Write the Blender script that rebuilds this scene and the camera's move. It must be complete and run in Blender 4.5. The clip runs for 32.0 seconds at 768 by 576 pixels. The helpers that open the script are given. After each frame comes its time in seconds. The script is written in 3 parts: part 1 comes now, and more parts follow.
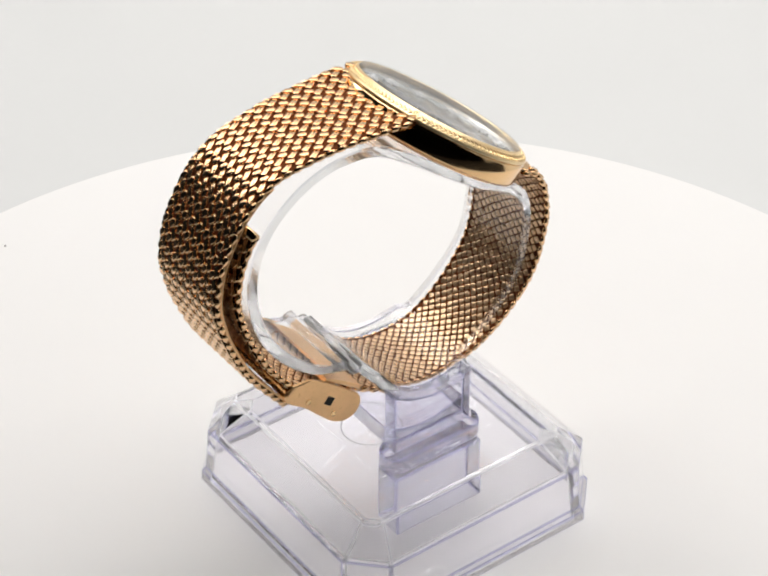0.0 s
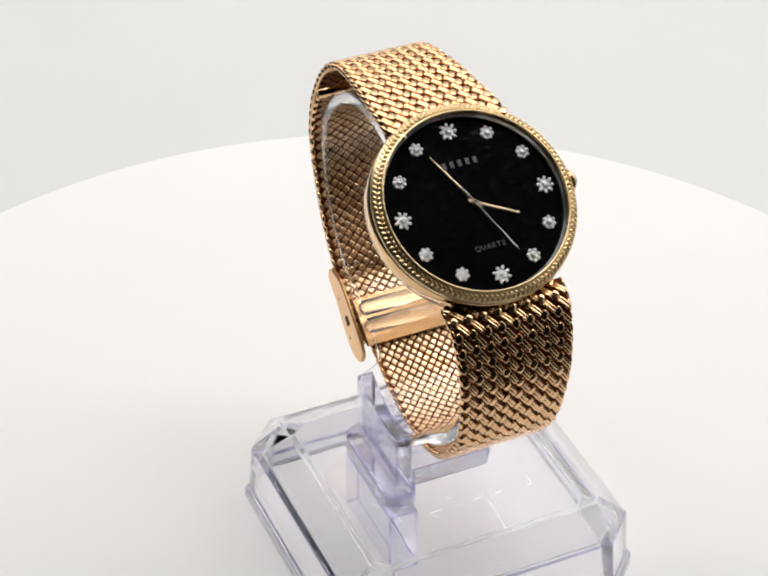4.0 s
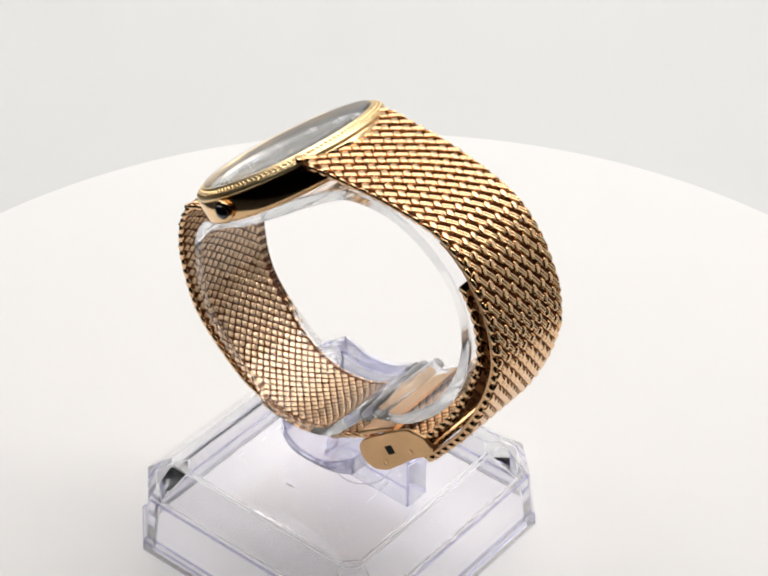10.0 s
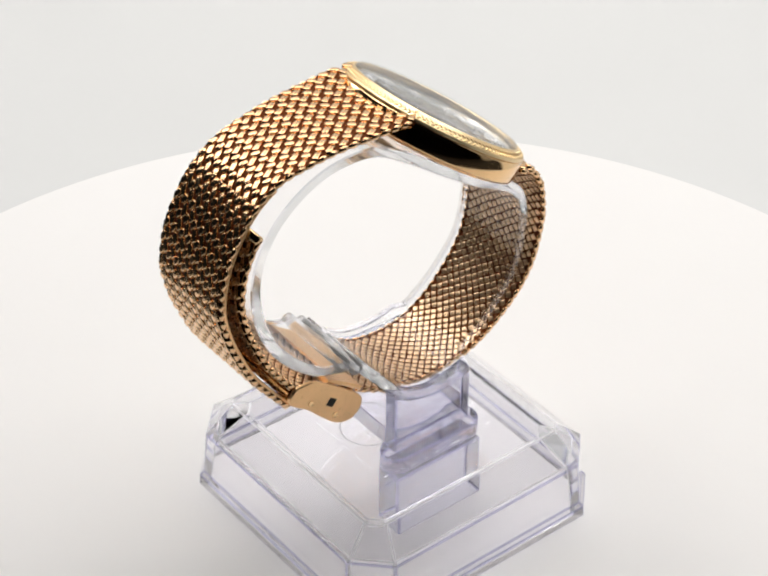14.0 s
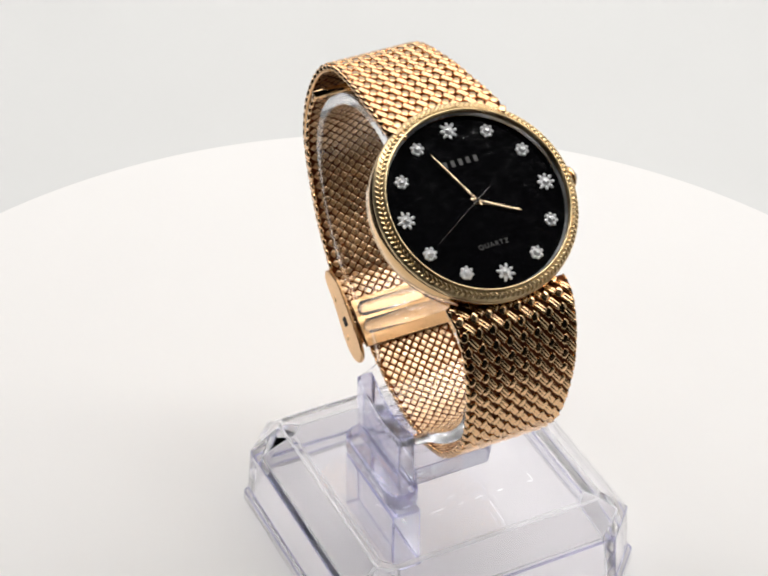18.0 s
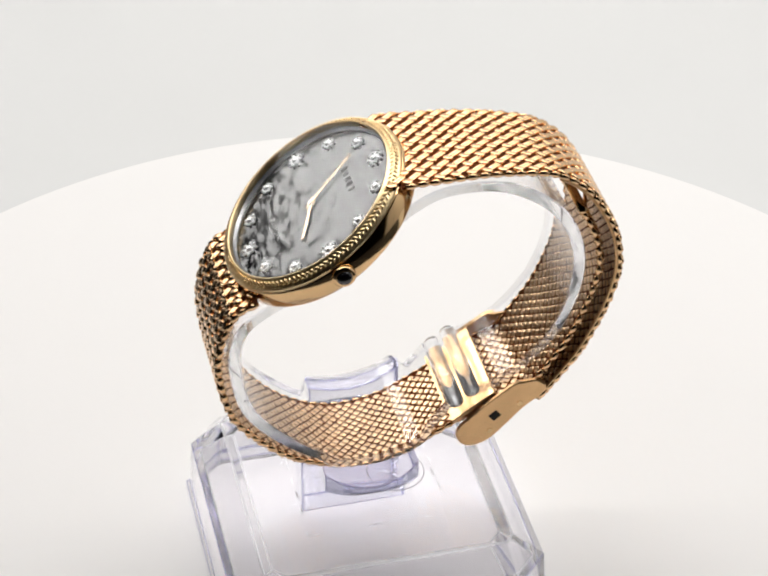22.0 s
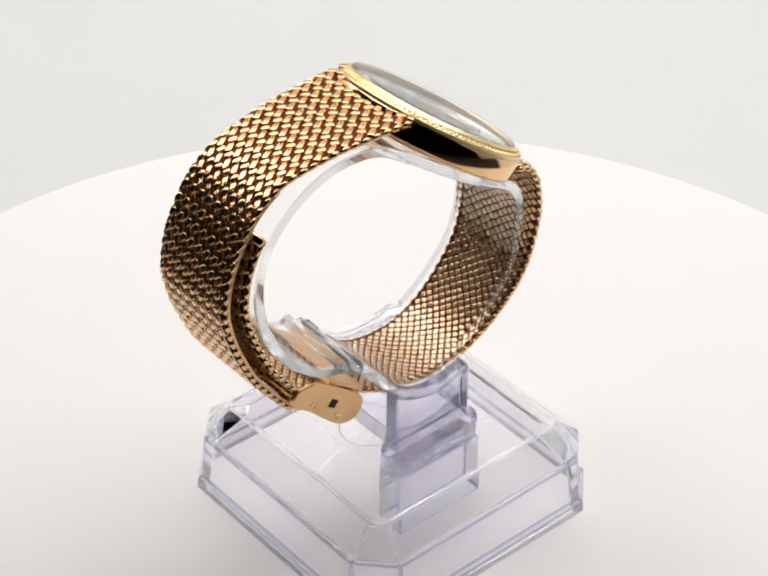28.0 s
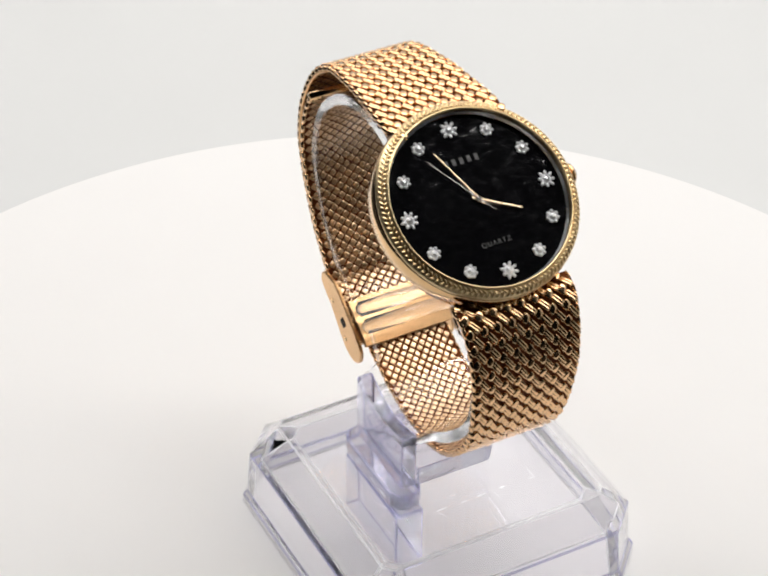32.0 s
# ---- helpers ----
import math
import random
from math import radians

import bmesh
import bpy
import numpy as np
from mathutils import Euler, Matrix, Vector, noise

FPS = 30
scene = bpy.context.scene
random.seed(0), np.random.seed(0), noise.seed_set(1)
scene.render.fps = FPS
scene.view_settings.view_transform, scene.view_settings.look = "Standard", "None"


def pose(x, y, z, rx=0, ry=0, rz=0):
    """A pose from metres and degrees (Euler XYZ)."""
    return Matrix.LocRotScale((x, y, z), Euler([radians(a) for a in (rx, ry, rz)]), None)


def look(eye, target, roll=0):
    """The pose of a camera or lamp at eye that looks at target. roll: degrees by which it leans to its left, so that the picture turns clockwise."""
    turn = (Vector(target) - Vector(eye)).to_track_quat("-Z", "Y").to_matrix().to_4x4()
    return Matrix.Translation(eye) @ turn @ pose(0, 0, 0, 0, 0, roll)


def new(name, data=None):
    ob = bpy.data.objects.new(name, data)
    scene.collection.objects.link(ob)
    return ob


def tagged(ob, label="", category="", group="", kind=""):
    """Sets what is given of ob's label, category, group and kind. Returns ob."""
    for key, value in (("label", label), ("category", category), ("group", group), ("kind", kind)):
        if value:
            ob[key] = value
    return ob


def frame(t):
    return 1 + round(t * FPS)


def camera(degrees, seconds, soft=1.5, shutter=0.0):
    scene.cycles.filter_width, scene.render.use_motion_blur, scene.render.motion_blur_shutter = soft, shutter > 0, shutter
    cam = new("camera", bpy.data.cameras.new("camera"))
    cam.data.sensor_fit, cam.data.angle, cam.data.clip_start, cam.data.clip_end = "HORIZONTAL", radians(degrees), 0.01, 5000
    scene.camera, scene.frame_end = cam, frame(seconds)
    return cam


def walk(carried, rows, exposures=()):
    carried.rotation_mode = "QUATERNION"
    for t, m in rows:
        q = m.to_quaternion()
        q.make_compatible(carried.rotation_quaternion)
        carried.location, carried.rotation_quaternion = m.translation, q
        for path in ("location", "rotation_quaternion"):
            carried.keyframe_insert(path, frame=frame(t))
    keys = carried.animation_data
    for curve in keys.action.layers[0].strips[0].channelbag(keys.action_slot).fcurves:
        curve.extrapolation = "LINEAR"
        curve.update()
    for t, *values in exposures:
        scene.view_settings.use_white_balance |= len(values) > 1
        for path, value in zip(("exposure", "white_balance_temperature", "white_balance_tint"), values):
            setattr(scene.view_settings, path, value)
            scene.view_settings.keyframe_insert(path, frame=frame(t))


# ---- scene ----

# The camera stands still on a tripod; the turntable turns before it.
cam = camera(19.586, 32.0, 2.1)
EYE = Vector((0.0, -0.2979, 0.2824))
YAW, TILT, ROLL = radians(-0.205), radians(37.618), 0.49
AIM = EYE + Vector((math.sin(YAW) * math.cos(TILT), math.cos(YAW) * math.cos(TILT), -math.sin(TILT)))
walk(cam, [(0.0, look(EYE, AIM, ROLL)), (32.0, look(EYE, AIM, ROLL))])

# ---- world and lights ----
world = bpy.data.worlds.new("dark_room")
scene.world = world
world.use_nodes = True
world.node_tree.nodes["Background"].inputs[0].default_value = (0.02, 0.02, 0.022, 1)
world.node_tree.nodes["Background"].inputs[1].default_value = 1.0
scene.view_settings.exposure = 0.09


def area_lamp(name, place, target, width, height, watts, colour=(1, 1, 1)):
    data = bpy.data.lights.new(name, "AREA")
    data.shape, data.size, data.size_y = "RECTANGLE", width, height
    data.energy, data.color = watts, colour
    lamp = new(name, data)
    lamp.matrix_world = look(place, target)
    return lamp


WARM = (1.0, 0.985, 0.965)
area_lamp("ceiling_panel", (0.10, 0.275, 0.53), (0.10, 0.275, 0.0), 0.94, 0.40, 2.95, WARM)
# Unseen strip, added as fill for the darker front of the platter.
area_lamp("front_fill", (0.10, 0.055, 0.53), (0.10, 0.055, 0.0), 0.94, 0.03, 1.1, WARM)
area_lamp("left_panel", (-0.38, 0.325, 0.33), (0.0, 0.0, 0.08), 0.15, 0.15, 0.4, WARM)

# ---- materials ----


def material(name):
    m = bpy.data.materials.new(name)
    m.use_nodes = True
    return m, m.node_tree.nodes, m.node_tree.links, m.node_tree.nodes["Principled BSDF"]


def bump_from(nodes, links, shader, height, strength, distance):
    b = nodes.new("ShaderNodeBump")
    b.inputs["Strength"].default_value, b.inputs["Distance"].default_value = strength, distance
    links.new(height, b.inputs["Height"])
    links.new(b.outputs[0], shader.inputs["Normal"])
    return b


def noise_node(nodes, links, scale, detail=3.0, stretch=None):
    n = nodes.new("ShaderNodeTexNoise")
    n.inputs["Scale"].default_value, n.inputs["Detail"].default_value = scale, detail
    co = nodes.new("ShaderNodeTexCoord")
    if stretch:
        mp = nodes.new("ShaderNodeMapping")
        mp.inputs["Scale"].default_value = stretch
        links.new(co.outputs["Object"], mp.inputs[0])
        links.new(mp.outputs[0], n.inputs[0])
    else:
        links.new(co.outputs["Object"], n.inputs[0])
    return n


def ramp(nodes, links, value, a, b, lo=0.3, hi=0.7):
    r = nodes.new("ShaderNodeValToRGB")
    r.color_ramp.elements[0].color, r.color_ramp.elements[1].color = a, b
    r.color_ramp.elements[0].position, r.color_ramp.elements[1].position = lo, hi
    links.new(value, r.inputs[0])
    return r


def metal(name, colour, rough, spread=0.08, grain=2500.0, bump=0.05):
    m, nodes, links, b = material(name)
    b.inputs["Metallic"].default_value = 1.0
    big = noise_node(nodes, links, 160.0)
    fine = noise_node(nodes, links, grain, 4.0)
    dark = tuple(c * 0.86 for c in colour)
    tint = ramp(nodes, links, big.outputs[0], (*dark, 1), (*colour, 1))
    links.new(tint.outputs[0], b.inputs["Base Color"])
    rr = nodes.new("ShaderNodeMapRange")
    rr.inputs["To Min"].default_value, rr.inputs["To Max"].default_value = rough - spread, rough + spread
    links.new(fine.outputs[0], rr.inputs[0])
    links.new(rr.outputs[0], b.inputs["Roughness"])
    if bump:
        bump_from(nodes, links, b, fine.outputs[0], bump, 0.0001)
    return m


def plain(name, colour, rough, variation=0.04, scale=30.0, coat=0.0):
    m, nodes, links, b = material(name)
    n = noise_node(nodes, links, scale, 5.0)
    lo = tuple(c * (1 - variation) for c in colour)
    tint = ramp(nodes, links, n.outputs[0], (*lo, 1), (*colour, 1))
    links.new(tint.outputs[0], b.inputs["Base Color"])
    b.inputs["Roughness"].default_value = rough
    b.inputs["Coat Weight"].default_value = coat
    fine = noise_node(nodes, links, scale * 60, 3.0)
    bump_from(nodes, links, b, fine.outputs[0], 0.08, 0.0002)
    return m


def gloss_share(nodes, links, least, most):
    """How much a clear surface mirrors: little head-on, all of it at a glancing angle."""
    facing = nodes.new("ShaderNodeLayerWeight")
    facing.inputs["Blend"].default_value = 0.5
    power = nodes.new("ShaderNodeMath")
    power.operation = "POWER"
    power.inputs[1].default_value = 5.0
    links.new(facing.outputs["Facing"], power.inputs[0])
    scale = nodes.new("ShaderNodeMapRange")
    scale.inputs["To Min"].default_value, scale.inputs["To Max"].default_value = least, most
    links.new(power.outputs[0], scale.inputs[0])
    return scale.outputs[0]


def clear_sheet(name, colour, least, rough=0.01, most=1.0):
    """Thin clear sheet: light passes straight through, tinted, and is mirrored on its face."""
    m, nodes, links, b = material(name)
    clear = nodes.new("ShaderNodeBsdfTransparent")
    clear.inputs[0].default_value = (*colour, 1)
    gloss = nodes.new("ShaderNodeBsdfGlossy")
    gloss.inputs["Roughness"].default_value = rough
    mix = nodes.new("ShaderNodeMixShader")
    links.new(gloss_share(nodes, links, least, most), mix.inputs[0])
    links.new(clear.outputs[0], mix.inputs[1])
    links.new(gloss.outputs[0], mix.inputs[2])
    links.new(mix.outputs[0], nodes["Material Output"].inputs["Surface"])
    nodes.remove(b)
    return m


def clear_plastic(name, colour, rough=0.0, ior=1.49, ripple=0.05, clear=1.0, coat=1.0):
    """Solid clear moulding with faint flow marks: light is bent on its way in and out."""
    m, nodes, links, b = material(name)
    n = noise_node(nodes, links, 90.0, 3.0)
    tint = ramp(nodes, links, n.outputs[0], (*[c * 0.985 for c in colour], 1), (*colour, 1))
    links.new(tint.outputs[0], b.inputs["Base Color"])
    b.inputs["Transmission Weight"].default_value = clear
    b.inputs["IOR"].default_value = ior
    b.inputs["Roughness"].default_value = rough
    b.inputs["Coat Weight"].default_value, b.inputs["Coat Roughness"].default_value = coat, 0.03
    bump_from(nodes, links, b, n.outputs[0], ripple, 0.0006)
    return m


def dial_material():
    """Black mother-of-pearl: dark and polished, with soft ripples that catch the light in turn."""
    m, nodes, links, b = material("black_pearl_dial")
    n = noise_node(nodes, links, 900.0, 3.0, (1.0, 1.7, 1.0))
    co = nodes.new("ShaderNodeTexCoord")
    mp = nodes.new("ShaderNodeMapping")
    mp.inputs["Scale"].default_value = (0.72, 1.45, 1.0)
    mp.inputs["Rotation"].default_value = (0, 0, 0.3)
    links.new(co.outputs["Object"], mp.inputs[0])
    v = nodes.new("ShaderNodeTexNoise")
    v.inputs["Scale"].default_value, v.inputs["Detail"].default_value = 720.0, 1.0
    links.new(mp.outputs[0], v.inputs[0])
    shift = nodes.new("ShaderNodeVectorMath")
    shift.operation = "MULTIPLY_ADD"
    shift.inputs[1].default_value, shift.inputs[2].default_value = (0.2, 0.2, 0.0), (-0.1, -0.1, 1.0)
    links.new(v.outputs["Color"], shift.inputs[0])
    turn_it = nodes.new("ShaderNodeVectorTransform")
    turn_it.vector_type, turn_it.convert_from, turn_it.convert_to = "NORMAL", "OBJECT", "WORLD"
    links.new(shift.outputs[0], turn_it.inputs[0])
    tint = ramp(nodes, links, n.outputs[0], (0.002, 0.002, 0.0025, 1), (0.005, 0.005, 0.006, 1))
    links.new(tint.outputs[0], b.inputs["Base Color"])
    b.inputs["Roughness"].default_value = 0.1
    b.inputs["Specular IOR Level"].default_value = 0.5
    bump = bump_from(nodes, links, b, n.outputs[0], 0.06, 0.0003)
    links.new(turn_it.outputs[0], bump.inputs["Normal"])
    return m


GOLD = metal("polished_gold", (0.93, 0.62, 0.32), 0.12)
GOLD_LINK = metal("woven_gold", (0.98, 0.635, 0.345), 0.18, 0.05)
GOLD_LINING = metal("worn_gold_lining", (0.84, 0.59, 0.36), 0.29, 0.08)
# Far darker than the links: the shade between them is painted into this gold.
GAP_SHADE_CORE = metal("gap_shade_gold_core", (0.15, 0.045, 0.016), 0.6)
GOLD_SATIN = metal("satin_gold", (0.90, 0.57, 0.29), 0.3, 0.1, 4000.0, 0.1)
GOLD_CUT = metal("engraved_gold", (1.0, 0.76, 0.43), 0.34, 0.12, 1800.0, 0.45)
HAND_GOLD = metal("hand_gold", (0.95, 0.72, 0.48), 0.24)
PETAL = plain("white_stone_petals", (0.95, 0.95, 0.96), 0.1, 0.08, 900.0, 1.0)
SETTING = metal("white_metal_setting", (0.97, 0.97, 0.98), 0.34, 0.1)
STEEL = metal("grey_steel", (0.5, 0.48, 0.46), 0.16)
ONYX = plain("black_onyx", (0.006, 0.006, 0.008), 0.08, 0.1, 200, 0.6)
INK = plain("pale_dial_print", (0.1, 0.098, 0.094), 0.5)
HOLE_SHADE = plain("dark_hole_shade", (0.01, 0.008, 0.006), 0.7)
# Bevel copies tinted lavender and white: edge lines and glints painted into the plastic.
PLASTIC = (clear_plastic("clear_plastic", (0.835, 0.83, 0.862), 0.02, 1.27, 0.14), clear_plastic("lavender_plastic_edge", (0.52, 0.52, 0.84), 0.08, 1.27, 0.05, 0.72), clear_plastic("glint_white_plastic_edge", (0.95, 0.95, 0.97), 0.06, 1.27, 0.05, 0.7))
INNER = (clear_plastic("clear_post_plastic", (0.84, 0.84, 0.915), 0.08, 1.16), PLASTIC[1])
# Ring corners take a greyer tint that paints in their thin outlines.
BENT = (clear_plastic("clear_ring_plastic", (0.985, 0.985, 0.99), 0.0, 1.14, 0.05, 1.0, 0.3), clear_plastic("pale_ring_edge", (0.985, 0.985, 0.99), 0.1, 1.12, 0.05, 0.95), clear_plastic("clear_ring_corner", (0.86, 0.86, 0.93), 0.1, 1.14, 0.05, 0.93))
# White for streaks on the base: painted glints as well as scratches.
SCRATCH_GLINT = plain("white_scratch_and_glint", (0.95, 0.95, 0.96), 0.3, 0.05, 900.0)
LIP = clear_plastic("clear_ring_lip", (0.98, 0.98, 0.99), 0.03, 1.1, 0.05, 0.9, 0.8)
CRYSTAL = clear_sheet("watch_crystal", (0.985, 0.985, 0.985), 0.003, 0.01, 0.8)
DIAL = dial_material()
PLATTER = plain("white_platter", (0.81, 0.792, 0.78), 0.45, 0.02, 12.0)
BACKDROP = plain("white_backdrop", (0.66, 0.66, 0.655), 0.8, 0.03, 6.0)
DARK_WALL = plain("dark_room_wall", (0.015, 0.015, 0.017), 0.9, 0.2, 3.0)
SPECK = plain("grey_speck", (0.4, 0.38, 0.36), 0.8)

# ---- mesh helpers ----
MM = 0.001


def mesh_object(name, bm, mat):
    me = bpy.data.meshes.new(name)
    bm.normal_update()
    bm.to_mesh(me)
    bm.free()
    for one in mat if type(mat) is tuple else (mat,):
        me.materials.append(one)
    return new(name, me)


def part(name, bm, mat, parent, label="", m=None, smooth=False):
    ob = mesh_object(name, bm, mat)
    ob.parent = parent
    if m is not None:
        ob.matrix_basis = m
    if label:
        tagged(ob, label)
    if smooth:
        for f in ob.data.polygons:
            f.use_smooth = True
    return ob


def from_arrays(name, verts, faces, mat, parent, label="", kind=""):
    me = bpy.data.meshes.new(name)
    me.from_pydata(verts, [], faces)
    me.update()
    me.materials.append(mat)
    ob = new(name, me)
    ob.parent = parent
    tagged(ob, label, "", "", kind)
    return ob


def box(bm, x0, x1, y0, y1, z0, z1, bevel=0.0, rim=False):
    vs = [bm.verts.new((x, y, z)) for z in (z0, z1) for y in (y0, y1) for x in (x0, x1)]
    fs = [(0, 2, 3, 1), (4, 5, 7, 6), (0, 1, 5, 4), (2, 6, 7, 3), (0, 4, 6, 2), (1, 3, 7, 5)]
    faces = [bm.faces.new([vs[i] for i in f]) for f in fs]
    if bevel:
        edges = list({e for f in faces for e in f.edges})
        bmesh.ops.bevel(bm, geom=edges, offset=bevel, segments=2, affect="EDGES", profile=0.6, material=1 if rim else -1)
    return bm


def spin_profile(profile, steps, closed=True):
    """A turned body: (radius, height) pairs round the z axis."""
    bm = bmesh.new()
    rings = []
    for r, h in profile:
        rings.append([bm.verts.new((r * math.cos(2 * math.pi * k / steps), r * math.sin(2 * math.pi * k / steps), h)) for k in range(steps)])
    pairs = list(zip(rings, rings[1:]))
    if closed:
        pairs.append((rings[-1], rings[0]))
    for a, b in pairs:
        for k in range(steps):
            bm.faces.new((a[k], a[(k + 1) % steps], b[(k + 1) % steps], b[k]))
    if not closed:
        bm.faces.new(list(reversed(rings[0])))
        bm.faces.new(rings[-1])
    bmesh.ops.recalc_face_normals(bm, faces=bm.faces)
    return bm


def loft(loops, cap_start=True, cap_end=True):
    bm = bmesh.new()
    rings = [[bm.verts.new(v) for v in loop] for loop in loops]
    n = len(rings[0])
    for a, b in zip(rings, rings[1:]):
        for k in range(n):
            bm.faces.new((a[k], a[(k + 1) % n], b[(k + 1) % n], b[k]))
    if cap_start:
        bm.faces.new(list(reversed(rings[0])))
    if cap_end:
        bm.faces.new(rings[-1])
    bmesh.ops.recalc_face_normals(bm, faces=bm.faces)
    return bm


class Path:
    """A smooth line through (y, z) points in millimetres, walked by its length."""

    def __init__(self, points, side):
        pts = [np.array(q, float) for q in points]
        pts = [2 * pts[0] - pts[1]] + pts + [2 * pts[-1] - pts[-2]]
        fine = []
        for a, b, c, d in zip(pts, pts[1:], pts[2:], pts[3:]):
            for k in range(24):
                t = k / 24
                fine.append(0.5 * ((2 * b) + (c - a) * t + (2 * a - 5 * b + 4 * c - d) * t * t + (3 * b - a - 3 * c + d) * t ** 3))
        fine.append(pts[-2])
        self.p = np.array(fine)
        step = np.linalg.norm(np.diff(self.p, axis=0), axis=1)
        self.s = np.concatenate([[0], np.cumsum(step)])
        self.length, self.side = self.s[-1], side

    def s_at(self, y):
        """The length at which the lower part of the line has this y."""
        k = [i for i in range(len(self.p)) if self.p[i, 1] < 45.0]
        return float(np.interp(y, self.p[k, 0], self.s[k]))

    def at(self, s):
        q = np.array([np.interp(s, self.s, self.p[:, k]) for k in (0, 1)])
        a = np.array([np.interp(max(s - 0.8, 0), self.s, self.p[:, k]) for k in (0, 1)])
        b = np.array([np.interp(min(s + 0.8, self.length), self.s, self.p[:, k]) for k in (0, 1)])
        t = (b - a) / np.linalg.norm(b - a)
        return q, t, self.side * np.array([-t[1], t[0]])


def strip(path, s0, s1, inset, thick, left, right, steps, edge=0.0, rim=False):
    """A bent bar along the path: its top lies inset below the line; left and right give its sides by length."""
    loops = []
    for k in range(steps + 1):
        s = s0 + (s1 - s0) * k / steps
        q, t, n = path.at(s)
        x0, x1 = left(s), right(s)
        top, low = q - n * inset, q - n * (inset + thick)
        e = edge
        if e:
            a, b = top - n * e, low + n * e
            loops.append([(x0 * MM, a[0] * MM, a[1] * MM), ((x0 + e) * MM, top[0] * MM, top[1] * MM), ((x1 - e) * MM, top[0] * MM, top[1] * MM), (x1 * MM, a[0] * MM, a[1] * MM),
                          (x1 * MM, b[0] * MM, b[1] * MM), ((x1 - e) * MM, low[0] * MM, low[1] * MM), ((x0 + e) * MM, low[0] * MM, low[1] * MM), (x0 * MM, b[0] * MM, b[1] * MM)])
        else:
            loops.append([(x0 * MM, top[0] * MM, top[1] * MM), (x1 * MM, top[0] * MM, top[1] * MM), (x1 * MM, low[0] * MM, low[1] * MM), (x0 * MM, low[0] * MM, low[1] * MM)])
    bm = loft(loops)
    if rim:
        bm.faces.ensure_lookup_table()
        for i, f in enumerate(bm.faces):
            if i >= steps * 8 or i % 8 in (3, 7):
                f.material_index = 1
            elif i % 8 not in (1, 5):
                f.material_index = 2
    return bm


# ---- the light tent and the dark room round it ----


def sweep():
    """White floor that curves up into the back wall of the tent."""
    prof = [(0.03, -0.03), (0.32, -0.03)]
    prof += [(0.32 + 0.16 * math.sin(a), 0.13 - 0.16 * math.cos(a)) for a in [math.pi / 2 * k / 16 for k in range(1, 17)]]
    prof += [(0.48, 0.66)]
    bm = bmesh.new()
    left = [-0.15 if y < 0.33 else max(-0.4, -0.15 - 4.0 * (y - 0.33)) for y, z in prof]
    rows = [[bm.verts.new((x, y, z)) for x, (y, z) in zip(edge, prof)] for edge in (left, [0.6] * len(prof))]
    under = [[bm.verts.new((x, y + (0.01 if z > 0.12 else 0), z - 0.01)) for x, (y, z) in zip(edge, prof)] for edge in (left, [0.6] * len(prof))]
    for i in range(len(prof) - 1):
        bm.faces.new((rows[0][i], rows[1][i], rows[1][i + 1], rows[0][i + 1]))
        bm.faces.new((under[0][i + 1], under[1][i + 1], under[1][i], under[0][i]))
    bmesh.ops.recalc_face_normals(bm, faces=bm.faces)
    ob = mesh_object("backdrop", bm, BACKDROP)
    for f in ob.data.polygons:
        f.use_smooth = True
    return tagged(ob, "white seamless paper sweep behind the turntable", "backdrop", "", "structure")


def panel(name, x0, x1, y0, y1, z0, z1, mat, label):
    ob = mesh_object(name, box(bmesh.new(), x0, x1, y0, y1, z0, z1), mat)
    return tagged(ob, label, "wall", "", "structure")


sweep()
panel("wall_west", -0.412, -0.404, 0.34, 0.47, -0.04, 0.56, BACKDROP, "unseen white fabric side of the light tent")
# Unseen panel, added to bounce light onto the front of the platter.
panel("wall_east_bounce", 0.602, 0.61, -0.24, -0.085, -0.04, 0.56, BACKDROP, "unseen white fabric side of the light tent")
panel("wall_east", 0.602, 0.61, -0.08, 0.47, -0.04, 0.56, BACKDROP, "unseen white fabric side of the light tent")
ob = mesh_object("ceiling", box(bmesh.new(), -0.40, 0.52, 0.02, 0.478, 0.562, 0.57), BACKDROP)
tagged(ob, "white fabric top of the light tent", "ceiling", "", "structure")
table = mesh_object("table", box(bmesh.new(), -0.75, 0.75, -0.5, 0.7, -0.075, -0.0405, 0.004), DARK_WALL)
tagged(table, "dark table under the light tent", "table", "", "structure")
room = bmesh.new()
box(room, -2.0, 2.0, -2.2, 1.8, -0.8, 1.9)
bmesh.ops.reverse_faces(room, faces=room.faces)
tagged(mesh_object("wall_room", room, DARK_WALL), "dark walls of the room round the tent", "wall", "", "structure")

# ---- turntable ----
PERIOD, FACING = 14.0715, 19.0
OFFSET = pose(6.6 * MM, -6.2 * MM, 0, 0, 0, 1.0)


def turn(t):
    return pose(0, 0, 0, 0, 0, 360.0 * (FACING - t) / PERIOD)


def empty(name, label, category):
    return tagged(new(name), label, category)


turntable = empty("turntable", "round white motorised display turntable with a matt platter", "turntable")
part("platter", spin_profile([(0.1264, -0.012), (0.1272, -0.0112), (0.1272, -0.0008), (0.1264, 0.0)], 160, False), PLATTER, turntable)
part("base", spin_profile([(0.10, -0.0125), (0.11, -0.0125), (0.112, -0.03), (0.10, -0.03)], 96), PLATTER, turntable)
specks = bmesh.new()
